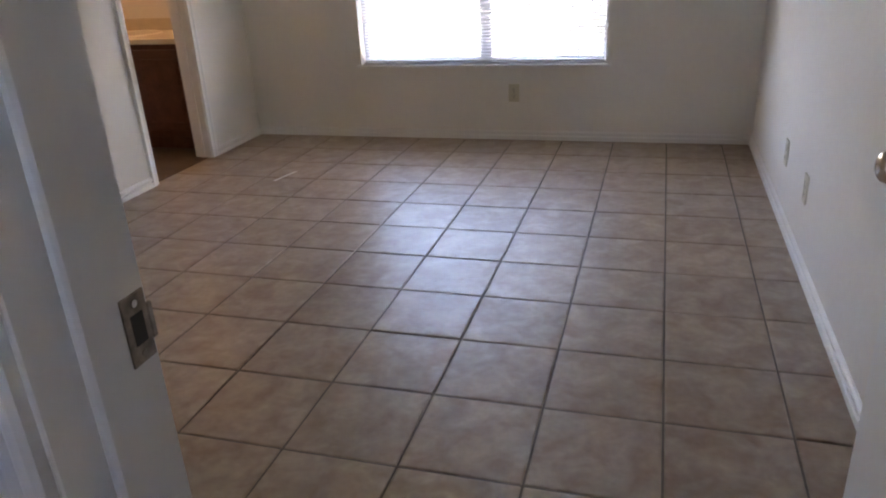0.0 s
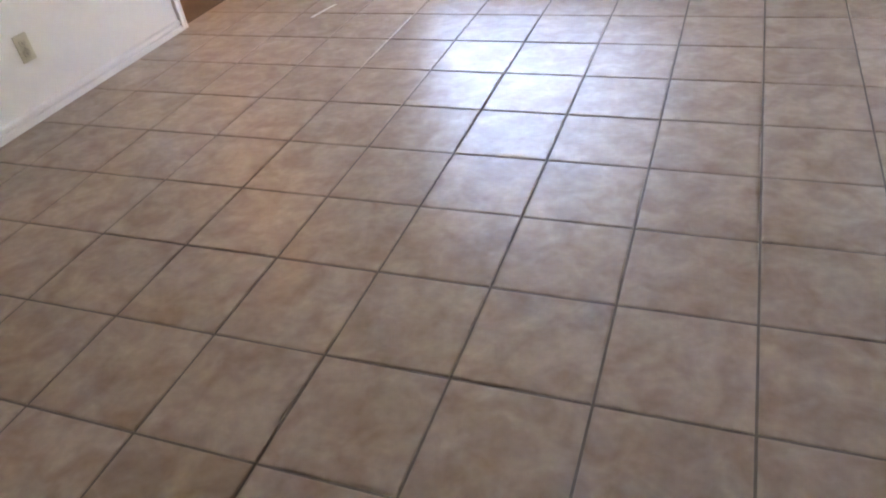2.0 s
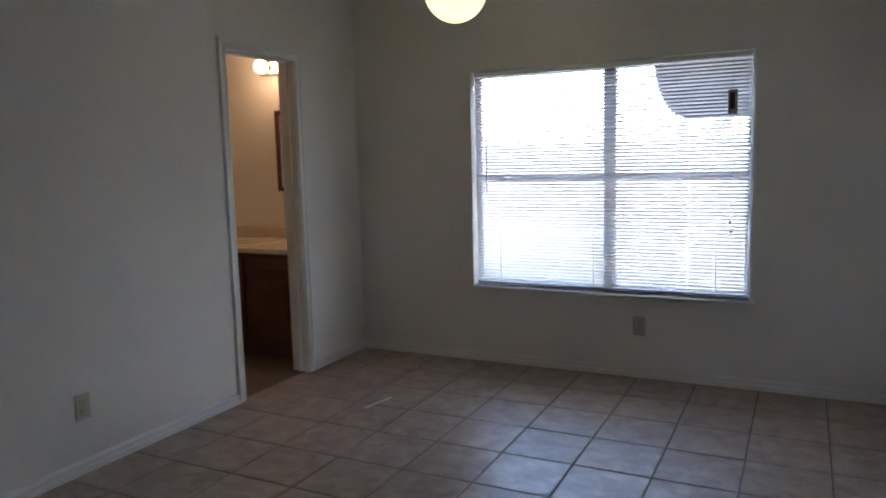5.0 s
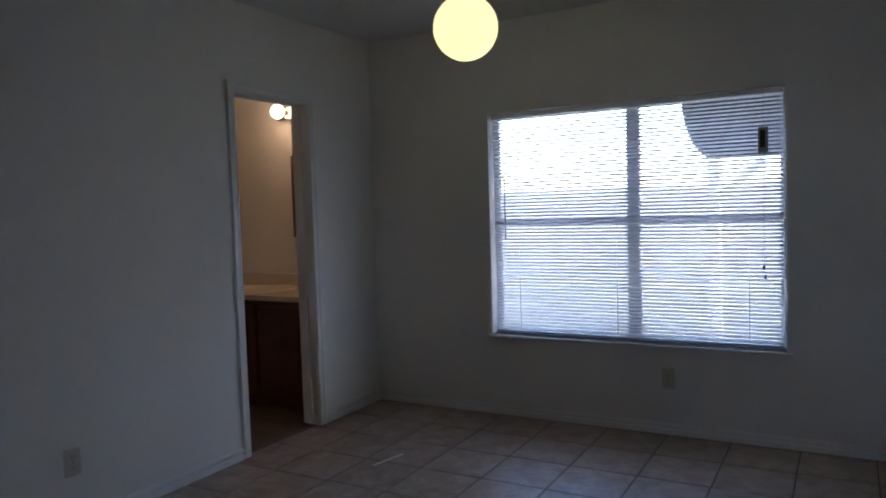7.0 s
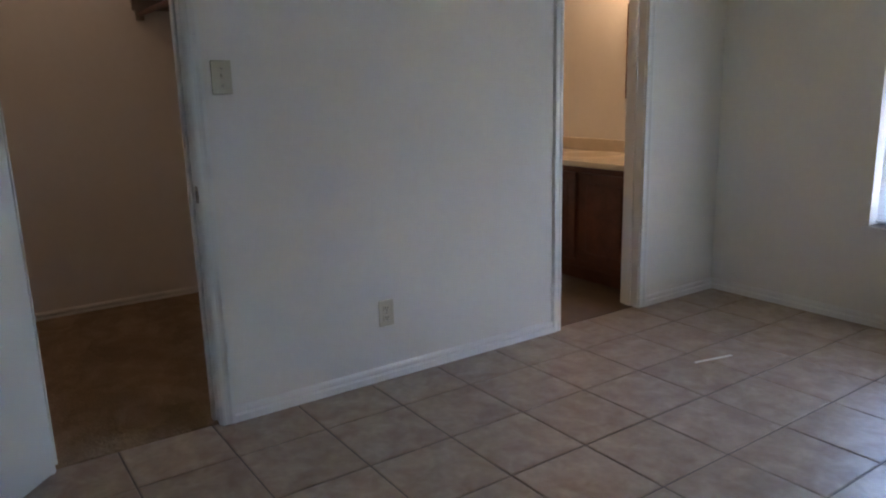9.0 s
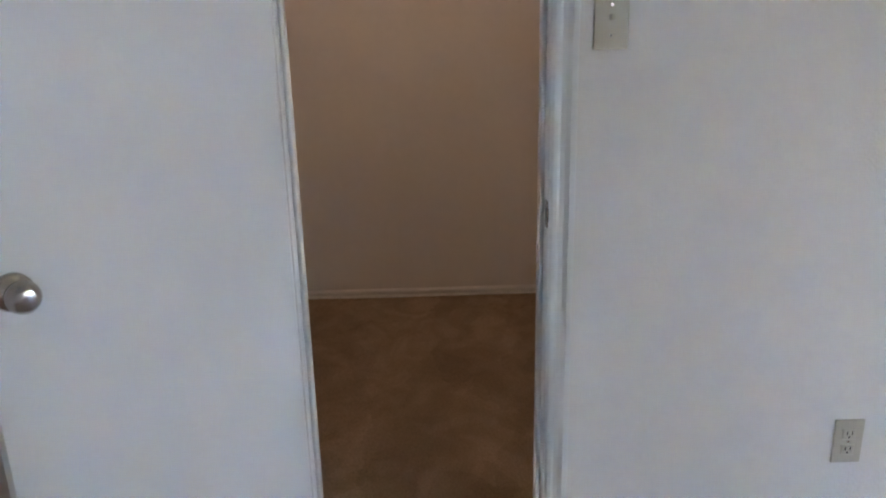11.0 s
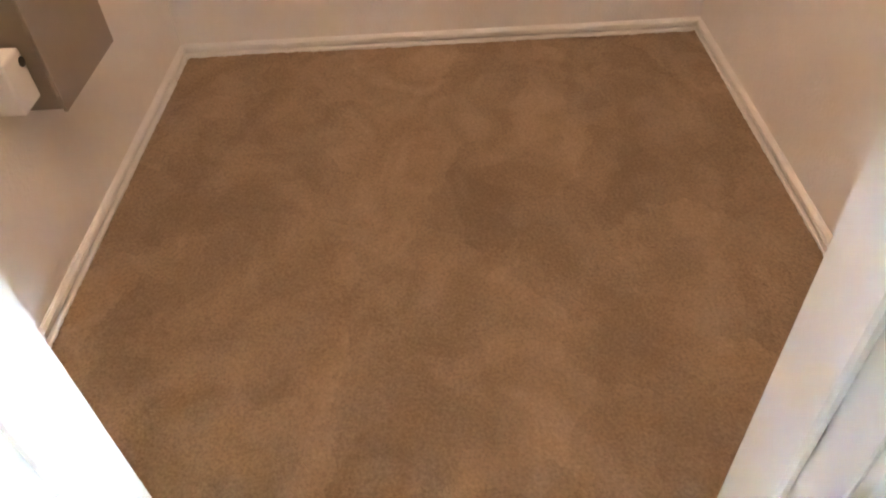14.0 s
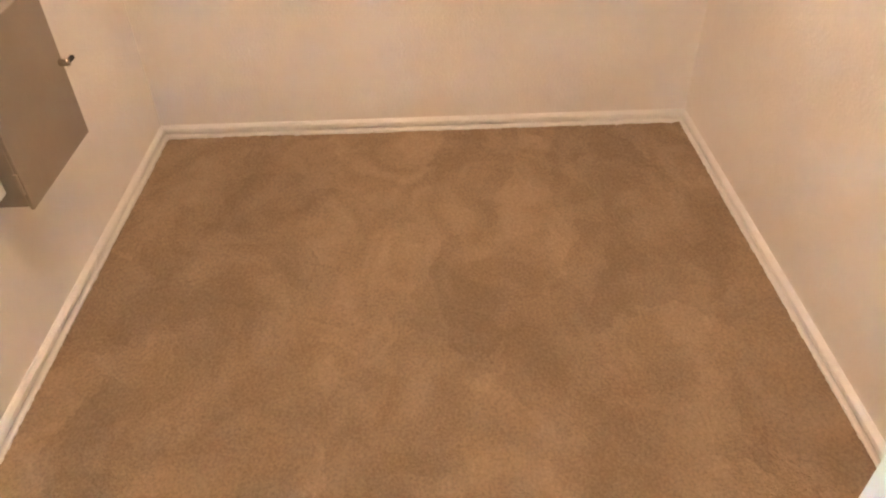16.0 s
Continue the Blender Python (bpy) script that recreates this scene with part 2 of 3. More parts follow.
def extrude(profile, a, b, out):
    """A moulding from a to b (points on the floor line); profile: (how far out, how high); out: unit direction off the wall."""
    bm = bmesh.new()
    a, b, out = Vector(a), Vector(b), Vector(out)
    ends = [[bm.verts.new(p + out * d + Vector((0, 0, h))) for d, h in profile] for p in (a, b)]
    n = len(profile)
    for i in range(n):
        bm.faces.new((ends[0][i], ends[0][(i + 1) % n], ends[1][(i + 1) % n], ends[1][i]))
    bm.faces.new(ends[0])
    bm.faces.new(list(reversed(ends[1])))
    return bm


# ---- large structure ----
X2 = XW - TW
bm = bmesh.new()
add_box(bm, X2, XW, YS - TW, CD0 - 0.018, 0, H)
add_box(bm, X2, XW, CD1 + 0.018, BD0 - 0.018, 0, H)
add_box(bm, X2, XW, BD1 + 0.018, YN, 0, H)
add_box(bm, X2, XW, CD0 - 0.018, CD1 + 0.018, DH + 0.018, H)
add_box(bm, X2, XW, BD0 - 0.018, BD1 + 0.018, DH + 0.018, H)
wall("wall_west", bm, "white painted wall with closet and bathroom doorways")
bm = bmesh.new()
add_box(bm, -4.4, WX0, YN, YN + 0.16, -0.15, H)
add_box(bm, WX1, XE + 0.15, YN, YN + 0.16, -0.15, H)
add_box(bm, WX0, WX1, YN, YN + 0.16, -0.15, WZ0)
add_box(bm, WX0, WX1, YN, YN + 0.16, WZ1, H)
wall("wall_north", bm, "off-white painted wall round the window")
wall("wall_east", box(XE, XE + 0.12, -3.0, YN, 0, H), "plain white painted wall with two outlets")
bm = bmesh.new()
add_box(bm, XW, ED0 - 0.018, YS - TW, YS, 0, H)
add_box(bm, ED1 + 0.018, XE, YS - TW, YS, 0, H)
add_box(bm, ED0 - 0.018, ED1 + 0.018, YS - TW, YS, DH + 0.018, H)
wall("wall_south", bm, "white painted wall with the entry doorway")
wall("wall_hall_west", box(-0.72, -0.6, -3.0, YS - TW, 0, H), "plain white hall wall")
# unseen high opening added so that sky light brightens the entry jamb
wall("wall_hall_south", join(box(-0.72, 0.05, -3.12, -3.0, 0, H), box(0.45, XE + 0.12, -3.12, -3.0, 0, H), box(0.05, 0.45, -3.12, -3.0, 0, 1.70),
                             box(0.05, 0.45, -3.12, -3.0, 2.02, H)), "plain white hall end wall with an unseen high opening added for light")
wall("wall_closet_back", box(CW - 0.1, CW, CS - 0.1, CN + 0.1, 0, H), "plain painted closet back wall in warm light")
wall("wall_closet_south", box(CW, X2, CS - 0.1, CS, 0, H), "plain painted closet side wall with a metal panel")
wall("wall_closet_north", box(CW, X2, CN, CN + 0.1, 0, H), "plain painted closet side wall under the shelf")
wall("wall_bath_west", box(-4.40, -4.30, CN + 0.1, YN, 0, H), "plain bathroom wall in warm lamp light")
wall("wall_bath_south", box(-4.30, X2, 0.95, 1.05, 0, H), "plain bathroom wall in warm lamp light")
thing("ceiling", box(-4.42, XE + 0.12, -3.12, YN + 0.16, H, H + 0.12), M_CEIL, "white textured flat ceiling", "ceiling", kind="structure")
thing("floor_base", join(box(XW - 0.03, XE, YS - TW, YN, -0.10, -0.003), box(-0.6, XE, -3.0, YS - TW, -0.10, -0.003)), M_GROUT, "dark grout bed between the floor tiles", "floor", kind="structure")
thing("floor_bathroom", box(-4.30, XW - 0.03, 1.05, YN, -0.10, 0.004), M_BATHFLOOR, "dark brown bathroom floor", "floor", kind="structure")


def carpet():
    """A low wavy pile with soft ridges where it was vacuumed."""
    bm = bmesh.new()
    nx, ny = 400, 370
    x0, x1, y0, y1 = CW, XW - 0.018, CS, CN
    rows = []
    for j in range(ny + 1):
        row = []
        for i in range(nx + 1):
            x, y = x0 + (x1 - x0) * i / nx, y0 + (y1 - y0) * j / ny
            z = 0.008 + 0.004 * noise.noise(Vector((x * 3.1, y * 3.1, 4))) + 0.0025 * noise.noise(Vector((x * 40, y * 40, 1))) + random.uniform(-1, 1) * 0.0026
            row.append(bm.verts.new((x, y, 0.0012 if i == nx else z)))
        rows.append(row)
    for j in range(ny):
        for i in range(nx):
            bm.faces.new((rows[j][i], rows[j][i + 1], rows[j + 1][i + 1], rows[j + 1][i]))
    return bm


thing("carpet", carpet(), M_CARPET, "tan cut-pile closet carpet with vacuum marks", "carpet", kind="structure", smooth=True)
thing("floor_closet", box(CW, XW - 0.03, CS, CN, -0.1, 0.0), M_GROUT, "closet subfloor under the carpet", "floor", kind="structure")

BASE = [(0, 0), (0.015, 0), (0.015, 0.027), (0.012, 0.030), (0.003, 0.032), (0.003, 0.038), (0.011, 0.040), (0.012, 0.045), (0.011, 0.054), (0.005, 0.061), (0, 0.063)]
CAS = 0.056


def baseboard(a, b, out, z=0.0):
    return thing("baseboard", extrude(BASE, (*a, z), (*b, z), (*out, 0)), M_TRIM, "white grooved wooden baseboard", "baseboard", kind="structure")


baseboard((XW, YS), (XW, CD0 - CAS), (1, 0))
baseboard((XW, CD1 + CAS), (XW, BD0 - CAS), (1, 0))
baseboard((XW, BD1 + CAS), (XW, YN), (1, 0))
baseboard((XW + 0.015, YN), (XE - 0.015, YN), (0, -1))
baseboard((XE, YS), (XE, YN), (-1, 0))
baseboard((XW + 0.015, YS), (ED0 - CAS, YS), (0, 1))
baseboard((ED1 + CAS, YS), (XE - 0.015, YS), (0, 1))
baseboard((CW, CS), (CW, CN), (1, 0), -0.013)
baseboard((CW + 0.015, CS), (X2, CS), (0, 1), -0.013)
baseboard((CW + 0.015, CN), (X2, CN), (0, -1), -0.013)
baseboard((-4.30, 1.05), (-4.30, 2.49), (1, 0))

CASING = [(0.0, 0.0), (0.010, 0.0), (0.013, 0.006), (0.013, 0.014), (0.010, 0.020), (0.012, 0.030), (0.017, 0.040), (0.017, 0.052), (0.0, 0.056)]


def casing_leg(at, along, out, height):
    """An upright moulding: along points away from the opening, out off the wall."""
    bm = bmesh.new()
    lo, hi = [], []
    for d, s in CASING:
        p = Vector(at) + Vector(along) * s + Vector(out) * d
        lo.append(bm.verts.new(p))
        hi.append(bm.verts.new(p + Vector((0, 0, height + s))))
    n = len(CASING)
    for i in range(n):
        bm.faces.new((lo[i], lo[(i + 1) % n], hi[(i + 1) % n], hi[i]))
    bm.faces.new(lo)
    bm.faces.new(list(reversed(hi)))
    return bm


def casing_head(a, b, along, out):
    bm = bmesh.new()
    lo, hi = [], []
    for d, s in CASING:
        lo.append(bm.verts.new(Vector(a) - Vector(along) * s + Vector(out) * d + Vector((0, 0, s))))
        hi.append(bm.verts.new(Vector(b) + Vector(along) * s + Vector(out) * d + Vector((0, 0, s))))
    n = len(CASING)
    for i in range(n):
        bm.faces.new((lo[i], lo[(i + 1) % n], hi[(i + 1) % n], hi[i]))
    bm.faces.new(lo)
    bm.faces.new(list(reversed(hi)))
    return bm


def doorway(name, label, a0, a1, f0, f1, vertical_axis, stop_at):
    """Jambs, stops and casings of an opening. Along 'y' the wall faces are x = f0 (far) and f1 (room); along 'x' they are y."""
    e = empty(name, pose(0, 0, 0), label, "door frame", kind="structure")
    j = 0.018

    def bx(s0, s1, t0, t1, z0, z1, bev=0.0015):
        return box(t0, t1, s0, s1, z0, z1, bev, 1) if vertical_axis == 'y' else box(s0, s1, t0, t1, z0, z1, bev, 1)

    def v(s, t, z=0.0):
        return (t, s, z) if vertical_axis == 'y' else (s, t, z)
    part("jamb", bx(a0 - j, a0, f0, f1, 0, DH), M_TRIM, e)
    part("jamb", bx(a1, a1 + j, f0, f1, 0, DH), M_TRIM, e)
    part("head_jamb", bx(a0 - j, a1 + j, f0, f1, DH, DH + j), M_TRIM, e)
    s0, s1 = stop_at
    part("door_stop", bx(a0, a0 + 0.011, s0, s1, 0, DH, 0.003), M_TRIM, e)
    part("door_stop", bx(a1 - 0.011, a1, s0, s1, 0, DH, 0.003), M_TRIM, e)
    part("door_stop", bx(a0 + 0.011, a1 - 0.011, s0, s1, DH - 0.011, DH, 0.003), M_TRIM, e)
    for face, sign in ((f1, 1), (f0, -1)):
        part("casing", casing_leg(v(a0 - 0.004, face), v(-1, 0), v(0, sign), DH + 0.004), M_TRIM, e)
        part("casing", casing_leg(v(a1 + 0.004, face), v(1, 0), v(0, sign), DH + 0.004), M_TRIM, e)
        part("casing", casing_head(v(a0 - 0.004, face, DH + 0.004), v(a1 + 0.004, face, DH + 0.004), v(1, 0), v(0, sign)), M_TRIM, e)
    return e


def strike_plate(parent, m):
    p = part("strike_plate", box(-0.014, 0.014, -0.0006, 0.0016, -0.030, 0.030, 0.0008, 1), M_WORN, parent, "worn brass strike plate")
    p.matrix_world = m
    h = part("latch_hole", box(-0.007, 0.007, 0.0005, 0.0022, -0.013, 0.013), M_SLOT, p, "dark latch hole")
    for z in (-0.022, 0.022):
        part("screw", cyl(0.0032, 0.002, 'Y', (0, 0.0016, z), 10), M_STEEL, p)
    lip = part("lip", box(0.013, 0.019, -0.001, 0.0026, -0.016, 0.016, 0.001, 1), M_WORN, p)
    return p


f_closet = doorway("door_frame_1", "white painted closet door frame with strike plate", CD0, CD1, X2, XW, 'y', (XW - 0.075, XW - 0.040))
f_bath = doorway("door_frame_2", "white painted bathroom door frame", BD0, BD1, X2, XW, 'y', (XW - 0.080, XW - 0.045))
f_entry = doorway("door_frame_3", "white painted entry door frame with worn strike plate", ED0, ED1, YS - TW, YS, 'x', (YS - 0.075, YS - 0.040))
strike_plate(f_closet, pose(XW - 0.004, CD1, 0.885, 0, 0, 180) @ Matrix.Scale(-1, 4, (1, 0, 0)))
strike_plate(f_entry, pose(ED0, YS - 0.010, 0.990, 0, 0, -90) @ Matrix.Scale(-1, 4, (1, 0, 0)))


def door_leaf(name, label, width, hinge, angle, swing, knob_z):
    """A flush slab hinged at its local origin, reaching along +x; swing gives the side its thickness lies on."""
    e = empty(name, pose(hinge[0], hinge[1], 0, 0, 0, angle), label, "door", kind="structure")
    t0, t1 = (0, 0.035) if swing > 0 else (-0.035, 0)
    part("slab", box(0.003, width, t0, t1, 0.012, DH - 0.004, 0.002, 2), M_DOOR, e)
    kx, kz = width - 0.054, knob_z
    for y, s in ((t0, -1), (t1, 1)):
        k = part("knob", lathe([(0.004, 0.062), (0.014, 0.062), (0.021, 0.058), (0.0255, 0.050), (0.027, 0.042), (0.0255, 0.034), (0.019, 0.027), (0.012, 0.023),
                                (0.011, 0.010), (0.026, 0.0085), (0.0315, 0.005), (0.032, 0.0)], 'Y'), M_STEEL, e, "satin nickel round knob", True)
        k.matrix_local = pose(kx, y, kz) @ (Matrix.Rotation(radians(180), 4, 'Z') if s < 0 else Matrix())
    part("latch_plate", box(width - 0.001, width + 0.0012, (t0 + t1) / 2 - 0.0125, (t0 + t1) / 2 + 0.0125, kz - 0.029, kz + 0.029), M_WORN, e, "dark latch plate")
    part("latch", box(width, width + 0.009, (t0 + t1) / 2 - 0.006, (t0 + t1) / 2 + 0.006, kz - 0.008, kz + 0.008, 0.002, 1), M_WORN, e)
    for z in (0.22, 0.98, 1.74):
        part("hinge", cyl(0.006, 0.089, 'Z', (-0.003, t1 if swing > 0 else t0, z), 12), M_TRIM, e)
    return e


door_leaf("door_1", "white flush closet door standing open on its hinges", 0.606, (XW + 0.016, CD0), -41.5, -1, 0.885)
door_leaf("door_2", "white flush entry door standing open into the bedroom", 0.770, (ED1 + 0.004, YS + 0.02), 90.6, -1, 0.925)


# ---- window ----
def window():
    e = empty("window_1", pose(0, 0, 0), "white framed double window with screens and mini blind", "window", kind="structure")
    y0, y1 = YN + 0.085, YN + 0.125
    xm, zm = (WX0 + WX1) / 2 + 0.036, 1.203
    part("window_frame", join(box(WX0, WX0 + 0.035, y0, y1, WZ0, WZ1, 0.003, 1), box(WX1 - 0.035, WX1, y0, y1, WZ0, WZ1, 0.003, 1),
                              box(WX0 + 0.035, WX1 - 0.035, y0, y1, WZ0, WZ0 + 0.035, 0.003, 1),
                              box(WX0 + 0.035, WX1 - 0.035, y0, y1, WZ1 - 0.035, WZ1, 0.003, 1)), M_ALU, e)
    part("mullion", box(xm - 0.036, xm + 0.036, y0, y1 + 0.01, WZ0 + 0.035, WZ1 - 0.035, 0.003, 1), M_ALU, e)
    for a, b in ((WX0 + 0.035, xm - 0.036), (xm + 0.036, WX1 - 0.035)):
        part("meeting_rail", box(a, b, y0 + 0.003, y1 + 0.004, zm - 0.018, zm + 0.018, 0.003, 1), M_ALU, e)
        for c, d in ((WZ0 + 0.035, zm - 0.018), (zm + 0.018, WZ1 - 0.035)):
            p = part("pane", box(a, b, y0 + 0.018, y0 + 0.022, c, d), M_GLASS, e)
            p.visible_shadow = False
    part("window_sill", box(WX0 - 0.028, WX1 + 0.028, YN - 0.022, y0, WZ0 - 0.020, WZ0, 0.004, 2), M_TRIM, e, "white painted sill")
    return e


window()


def blind():
    e = empty("mini_blind", pose(0, YN + 0.045, 0), "white aluminium mini blind lowered over the window", "blind")
    a, b = WX0 + 0.012, WX1 - 0.012
    part("head_rail", box(a, b, -0.016, 0.016, WZ1 - 0.032, WZ1 - 0.004, 0.002, 1), M_TRIM, e)
    part("bottom_rail", box(a, b, -0.012, 0.012, WZ0 + 0.014, WZ0 + 0.026, 0.003, 2), M_TRIM, e)
    pitch, tilt = 0.0205, radians(36)
    bm = bmesh.new()
    prof = []
    for i in range(5):
        u = (i - 2) / 2
        prof.append((u * 0.0125, 0.0018 * (1 - u * u)))
    rows = []
    for x in (a + 0.004, b - 0.004):
        rows.append([bm.verts.new((x, p * math.cos(tilt) - q * math.sin(tilt), p * math.sin(tilt) + q * math.cos(tilt))) for p, q in prof])
    for i in range(4):
        bm.faces.new((rows[0][i], rows[0][i + 1], rows[1][i + 1], rows[1][i]))
    bmesh.ops.solidify(bm, geom=bm.faces[:], thickness=0.0004)
    me = mesh_of("slat", bm, M_SLAT, True)
    z = WZ0 + 0.040
    while z < WZ1 - 0.040:
        s = new("slat", me)
        s.parent = e
        s.location = (0, 0, z)
        z += pitch
    for x in (a + 0.17, (a + b) / 2 - 0.05, b - 0.17):
        part("ladder_cord", box(x - 0.0008, x + 0.0008, -0.014, -0.0128, WZ0 + 0.026, WZ1 - 0.03), M_TRIM, e)
    part("tilt_wand", cyl(0.004, 0.40, 'Z', (a + 0.085, -0.026, 1.30), 8), M_DARK, e, "dark clear tilt wand")
    cx = 0.162
    part("lift_cord", join(box(cx - 0.001, cx + 0.001, -0.024, -0.022, 0.955, 1.90), box(cx + 0.006, cx + 0.008, -0.024, -0.022, 0.905, 1.58)), M_FENCE, e)
    part("cord_tassel", lathe([(0.002, 0.022), (0.005, 0.018), (0.009, 0.002), (0.008, 0)], 'Z', (cx, -0.023, 0.935), 12), M_DARK, e)
    part("cord_tassel", lathe([(0.002, 0.022), (0.005, 0.018), (0.009, 0.002), (0.008, 0)], 'Z', (cx + 0.007, -0.023, 0.885), 12), M_DARK, e)
    tag = part("warning_tag", box(cx - 0.024, cx + 0.024, -0.027, -0.0245, 1.545, 1.675, 0.001, 1), M_PANEL, e, "small grey hanging tag on the cord")
    part("tag_face", box(cx - 0.016, cx + 0.010, -0.0285, -0.0274, 1.57, 1.66), M_DARK, tag)
    return e


blind()


# ---- wall plates ----
def outlet(m, label="ivory duplex outlet plate on the wall"):
    e = empty("wall_outlet", m, label, "outlet", "wall outlets")
    part("plate", box(-0.036, 0.036, -0.006, 0, -0.058, 0.058, 0.0025, 2), M_IVORY, e)
    for z in (-0.021, 0.021):
        r = part("receptacle", box(-0.017, 0.017, -0.0085, -0.005, z - 0.014, z + 0.014, 0.003, 2), M_IVORY, e)
        for x in (-0.006, 0.006):
            part("slot", box(x - 0.0012, x + 0.0012, -0.0089, -0.0083, z - 0.002, z + 0.008), M_SLOT, r)
        part("slot", box(-0.0022, 0.0022, -0.0089, -0.0083, z - 0.010, z - 0.0055), M_SLOT, r)
    part("screw", cyl(0.003, 0.002, 'Y', (0, -0.0065, 0), 10), M_STEEL, e)
    return e


def switch(m):
    e = empty("light_switch", m, "ivory toggle light switch plate beside the closet", "switch")
    part("plate", box(-0.036, 0.036, -0.006, 0, -0.058, 0.058, 0.0025, 2), M_IVORY, e)
    part("toggle", box(-0.005, 0.005, -0.017, -0.005, 0.0, 0.012, 0.002, 1), M_IVORY, e)
    part("toggle_slot", box(-0.0055, 0.0055, -0.0066, -0.0058, -0.012, 0.012), M_IVORY, e)
    for z in (-0.03, 0.03):
        part("screw", cyl(0.003, 0.002, 'Y', (0, -0.0065, z), 10), M_STEEL, e)
    return e


outlet(pose(-0.329, YN, 0.317))
outlet(pose(XW, 0.765, 0.300, 0, 0, 90))
outlet(pose(XE, 1.740, 0.308, 0, 0, -90))
outlet(pose(XE, 1.222, 0.304, 0, 0, -90))
switch(pose(XW, 0.147, 1.287, 0, 0, 90))

# ---- lamps ----
e = empty("pendant_globe", pose(-0.957, 1.90, 2.116), "lit yellowish glass globe hanging from the ceiling", "lamp")
bm = bmesh.new()
bmesh.ops.create_uvsphere(bm, u_segments=40, v_segments=24, radius=0.146)
part("globe", bm, M_GLOBE, e, "glowing yellow-white glass globe", True)
part("collar", cyl(0.045, 0.03, 'Z', (0, 0, 0.146), 24, bevel=0.004), M_WORN, e)
part("stem", cyl(0.010, H - 2.116 - 0.155, 'Z', (0, 0, (H - 2.116 + 0.155) / 2), 12), M_WORN, e)
part("canopy", cyl(0.06, 0.03, 'Z', (0, 0, H - 2.116 - 0.015), 24, bevel=0.006), M_WORN, e)

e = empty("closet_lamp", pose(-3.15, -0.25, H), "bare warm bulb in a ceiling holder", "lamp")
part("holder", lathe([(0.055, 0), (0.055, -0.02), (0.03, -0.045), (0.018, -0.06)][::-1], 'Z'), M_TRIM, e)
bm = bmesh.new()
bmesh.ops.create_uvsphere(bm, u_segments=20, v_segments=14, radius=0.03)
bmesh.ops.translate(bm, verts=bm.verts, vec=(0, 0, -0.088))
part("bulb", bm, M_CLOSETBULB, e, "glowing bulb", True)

# ---- bathroom ----
BY = 2.485
e = empty("vanity_cabinet", pose(0, 0, 0), "reddish-brown wooden bathroom vanity cabinet", "cabinet")
part("body", box(-4.28, X2 - 0.03, BY + 0.03, YN - 0.01, 0.10, 0.735, 0.002, 1), M_WOOD, e)
part("toe_kick", box(-4.28, X2 - 0.03, BY + 0.09, YN - 0.01, 0.004, 0.10), M_WOOD, e)
for i, x in enumerate((-4.20, -3.75, -3.30, -2.86)):
    d = part("door", box(x, x + 0.40, BY + 0.010, BY + 0.029, 0.15, 0.70, 0.004, 2), M_WOOD, e)
    part("door_panel", box(x + 0.06, x + 0.34, BY + 0.004, BY + 0.011, 0.21, 0.64, 0.004, 2), M_WOOD, d)
e = empty("vanity_counter", pose(0, 0, 0), "cream cultured marble vanity top with backsplash", "countertop")
part("slab", box(-4.295, X2 - 0.01, BY - 0.01, YN - 0.004, 0.737, 0.775, 0.008, 3), M_COUNTER, e)
part("backsplash", box(-3.55, X2 - 0.01, YN - 0.024, YN - 0.004, 0.776, 0.86, 0.004, 2), M_COUNTER, e)
part("basin_rim", lathe([(0.23, 0.001), (0.225, 0.007), (0.215, 0.010), (0.20, 0.006), (0.17, 0.003), (0.02, 0.002)], 'Z', (-3.05, 2.76, 0.775)), M_COUNTER, e)
e = empty("faucet", pose(-2.71, 2.95, 0.776), "dark metal basin faucet", "faucet")
part("base", box(-0.07, 0.07, -0.025, 0.025, 0, 0.02, 0.006, 2), M_DARK, e)
part("spout", join(cyl(0.013, 0.09, 'Z', (0, 0, 0.06), 14), box(-0.011, 0.011, -0.11, 0.01, 0.085, 0.108, 0.005, 2)), M_DARK, e)
for x in (-0.055, 0.055):
    part("tap_handle", cyl(0.018, 0.035, 'Z', (x, 0, 0.035), 14, 0.014), M_DARK, e)
e = empty("mirror_cabinet", pose(-2.985, YN, -0.07), "framed wall mirror above the vanity", "mirror")
part("frame", join(box(0, 0.03, -0.022, -0.002, 1.20, 1.79, 0.003, 1), box(0.46, 0.49, -0.022, -0.002, 1.20, 1.79, 0.003, 1),
                   box(0.03, 0.46, -0.022, -0.002, 1.20, 1.23, 0.003, 1), box(0.03, 0.46, -0.022, -0.002, 1.76, 1.79, 0.003, 1)), M_WOOD, e)
part("mirror_glass", box(0.03, 0.46, -0.012, -0.006, 1.23, 1.76), M_MIRROR, e)
e = empty("vanity_light", pose(-3.02, YN, 2.03), "chrome vanity light bar with lit globes", "lamp")
part("bar", box(-0.06, 0.46, -0.045, -0.003, -0.05, 0.05, 0.004, 2), M_STEEL, e)
for x in (0.02, 0.20, 0.38):
    g = part("socket", cyl(0.022, 0.03, 'Y', (x, -0.058, 0), 16), M_STEEL, e)
    bm = bmesh.new()
    bmesh.ops.create_uvsphere(bm, u_segments=24, v_segments=16, radius=0.05)
    bmesh.ops.translate(bm, verts=bm.verts, vec=(x, -0.118, 0))
    part("globe_bulb", bm, M_BATHGLOBE, g, "glowing round bulb", True)

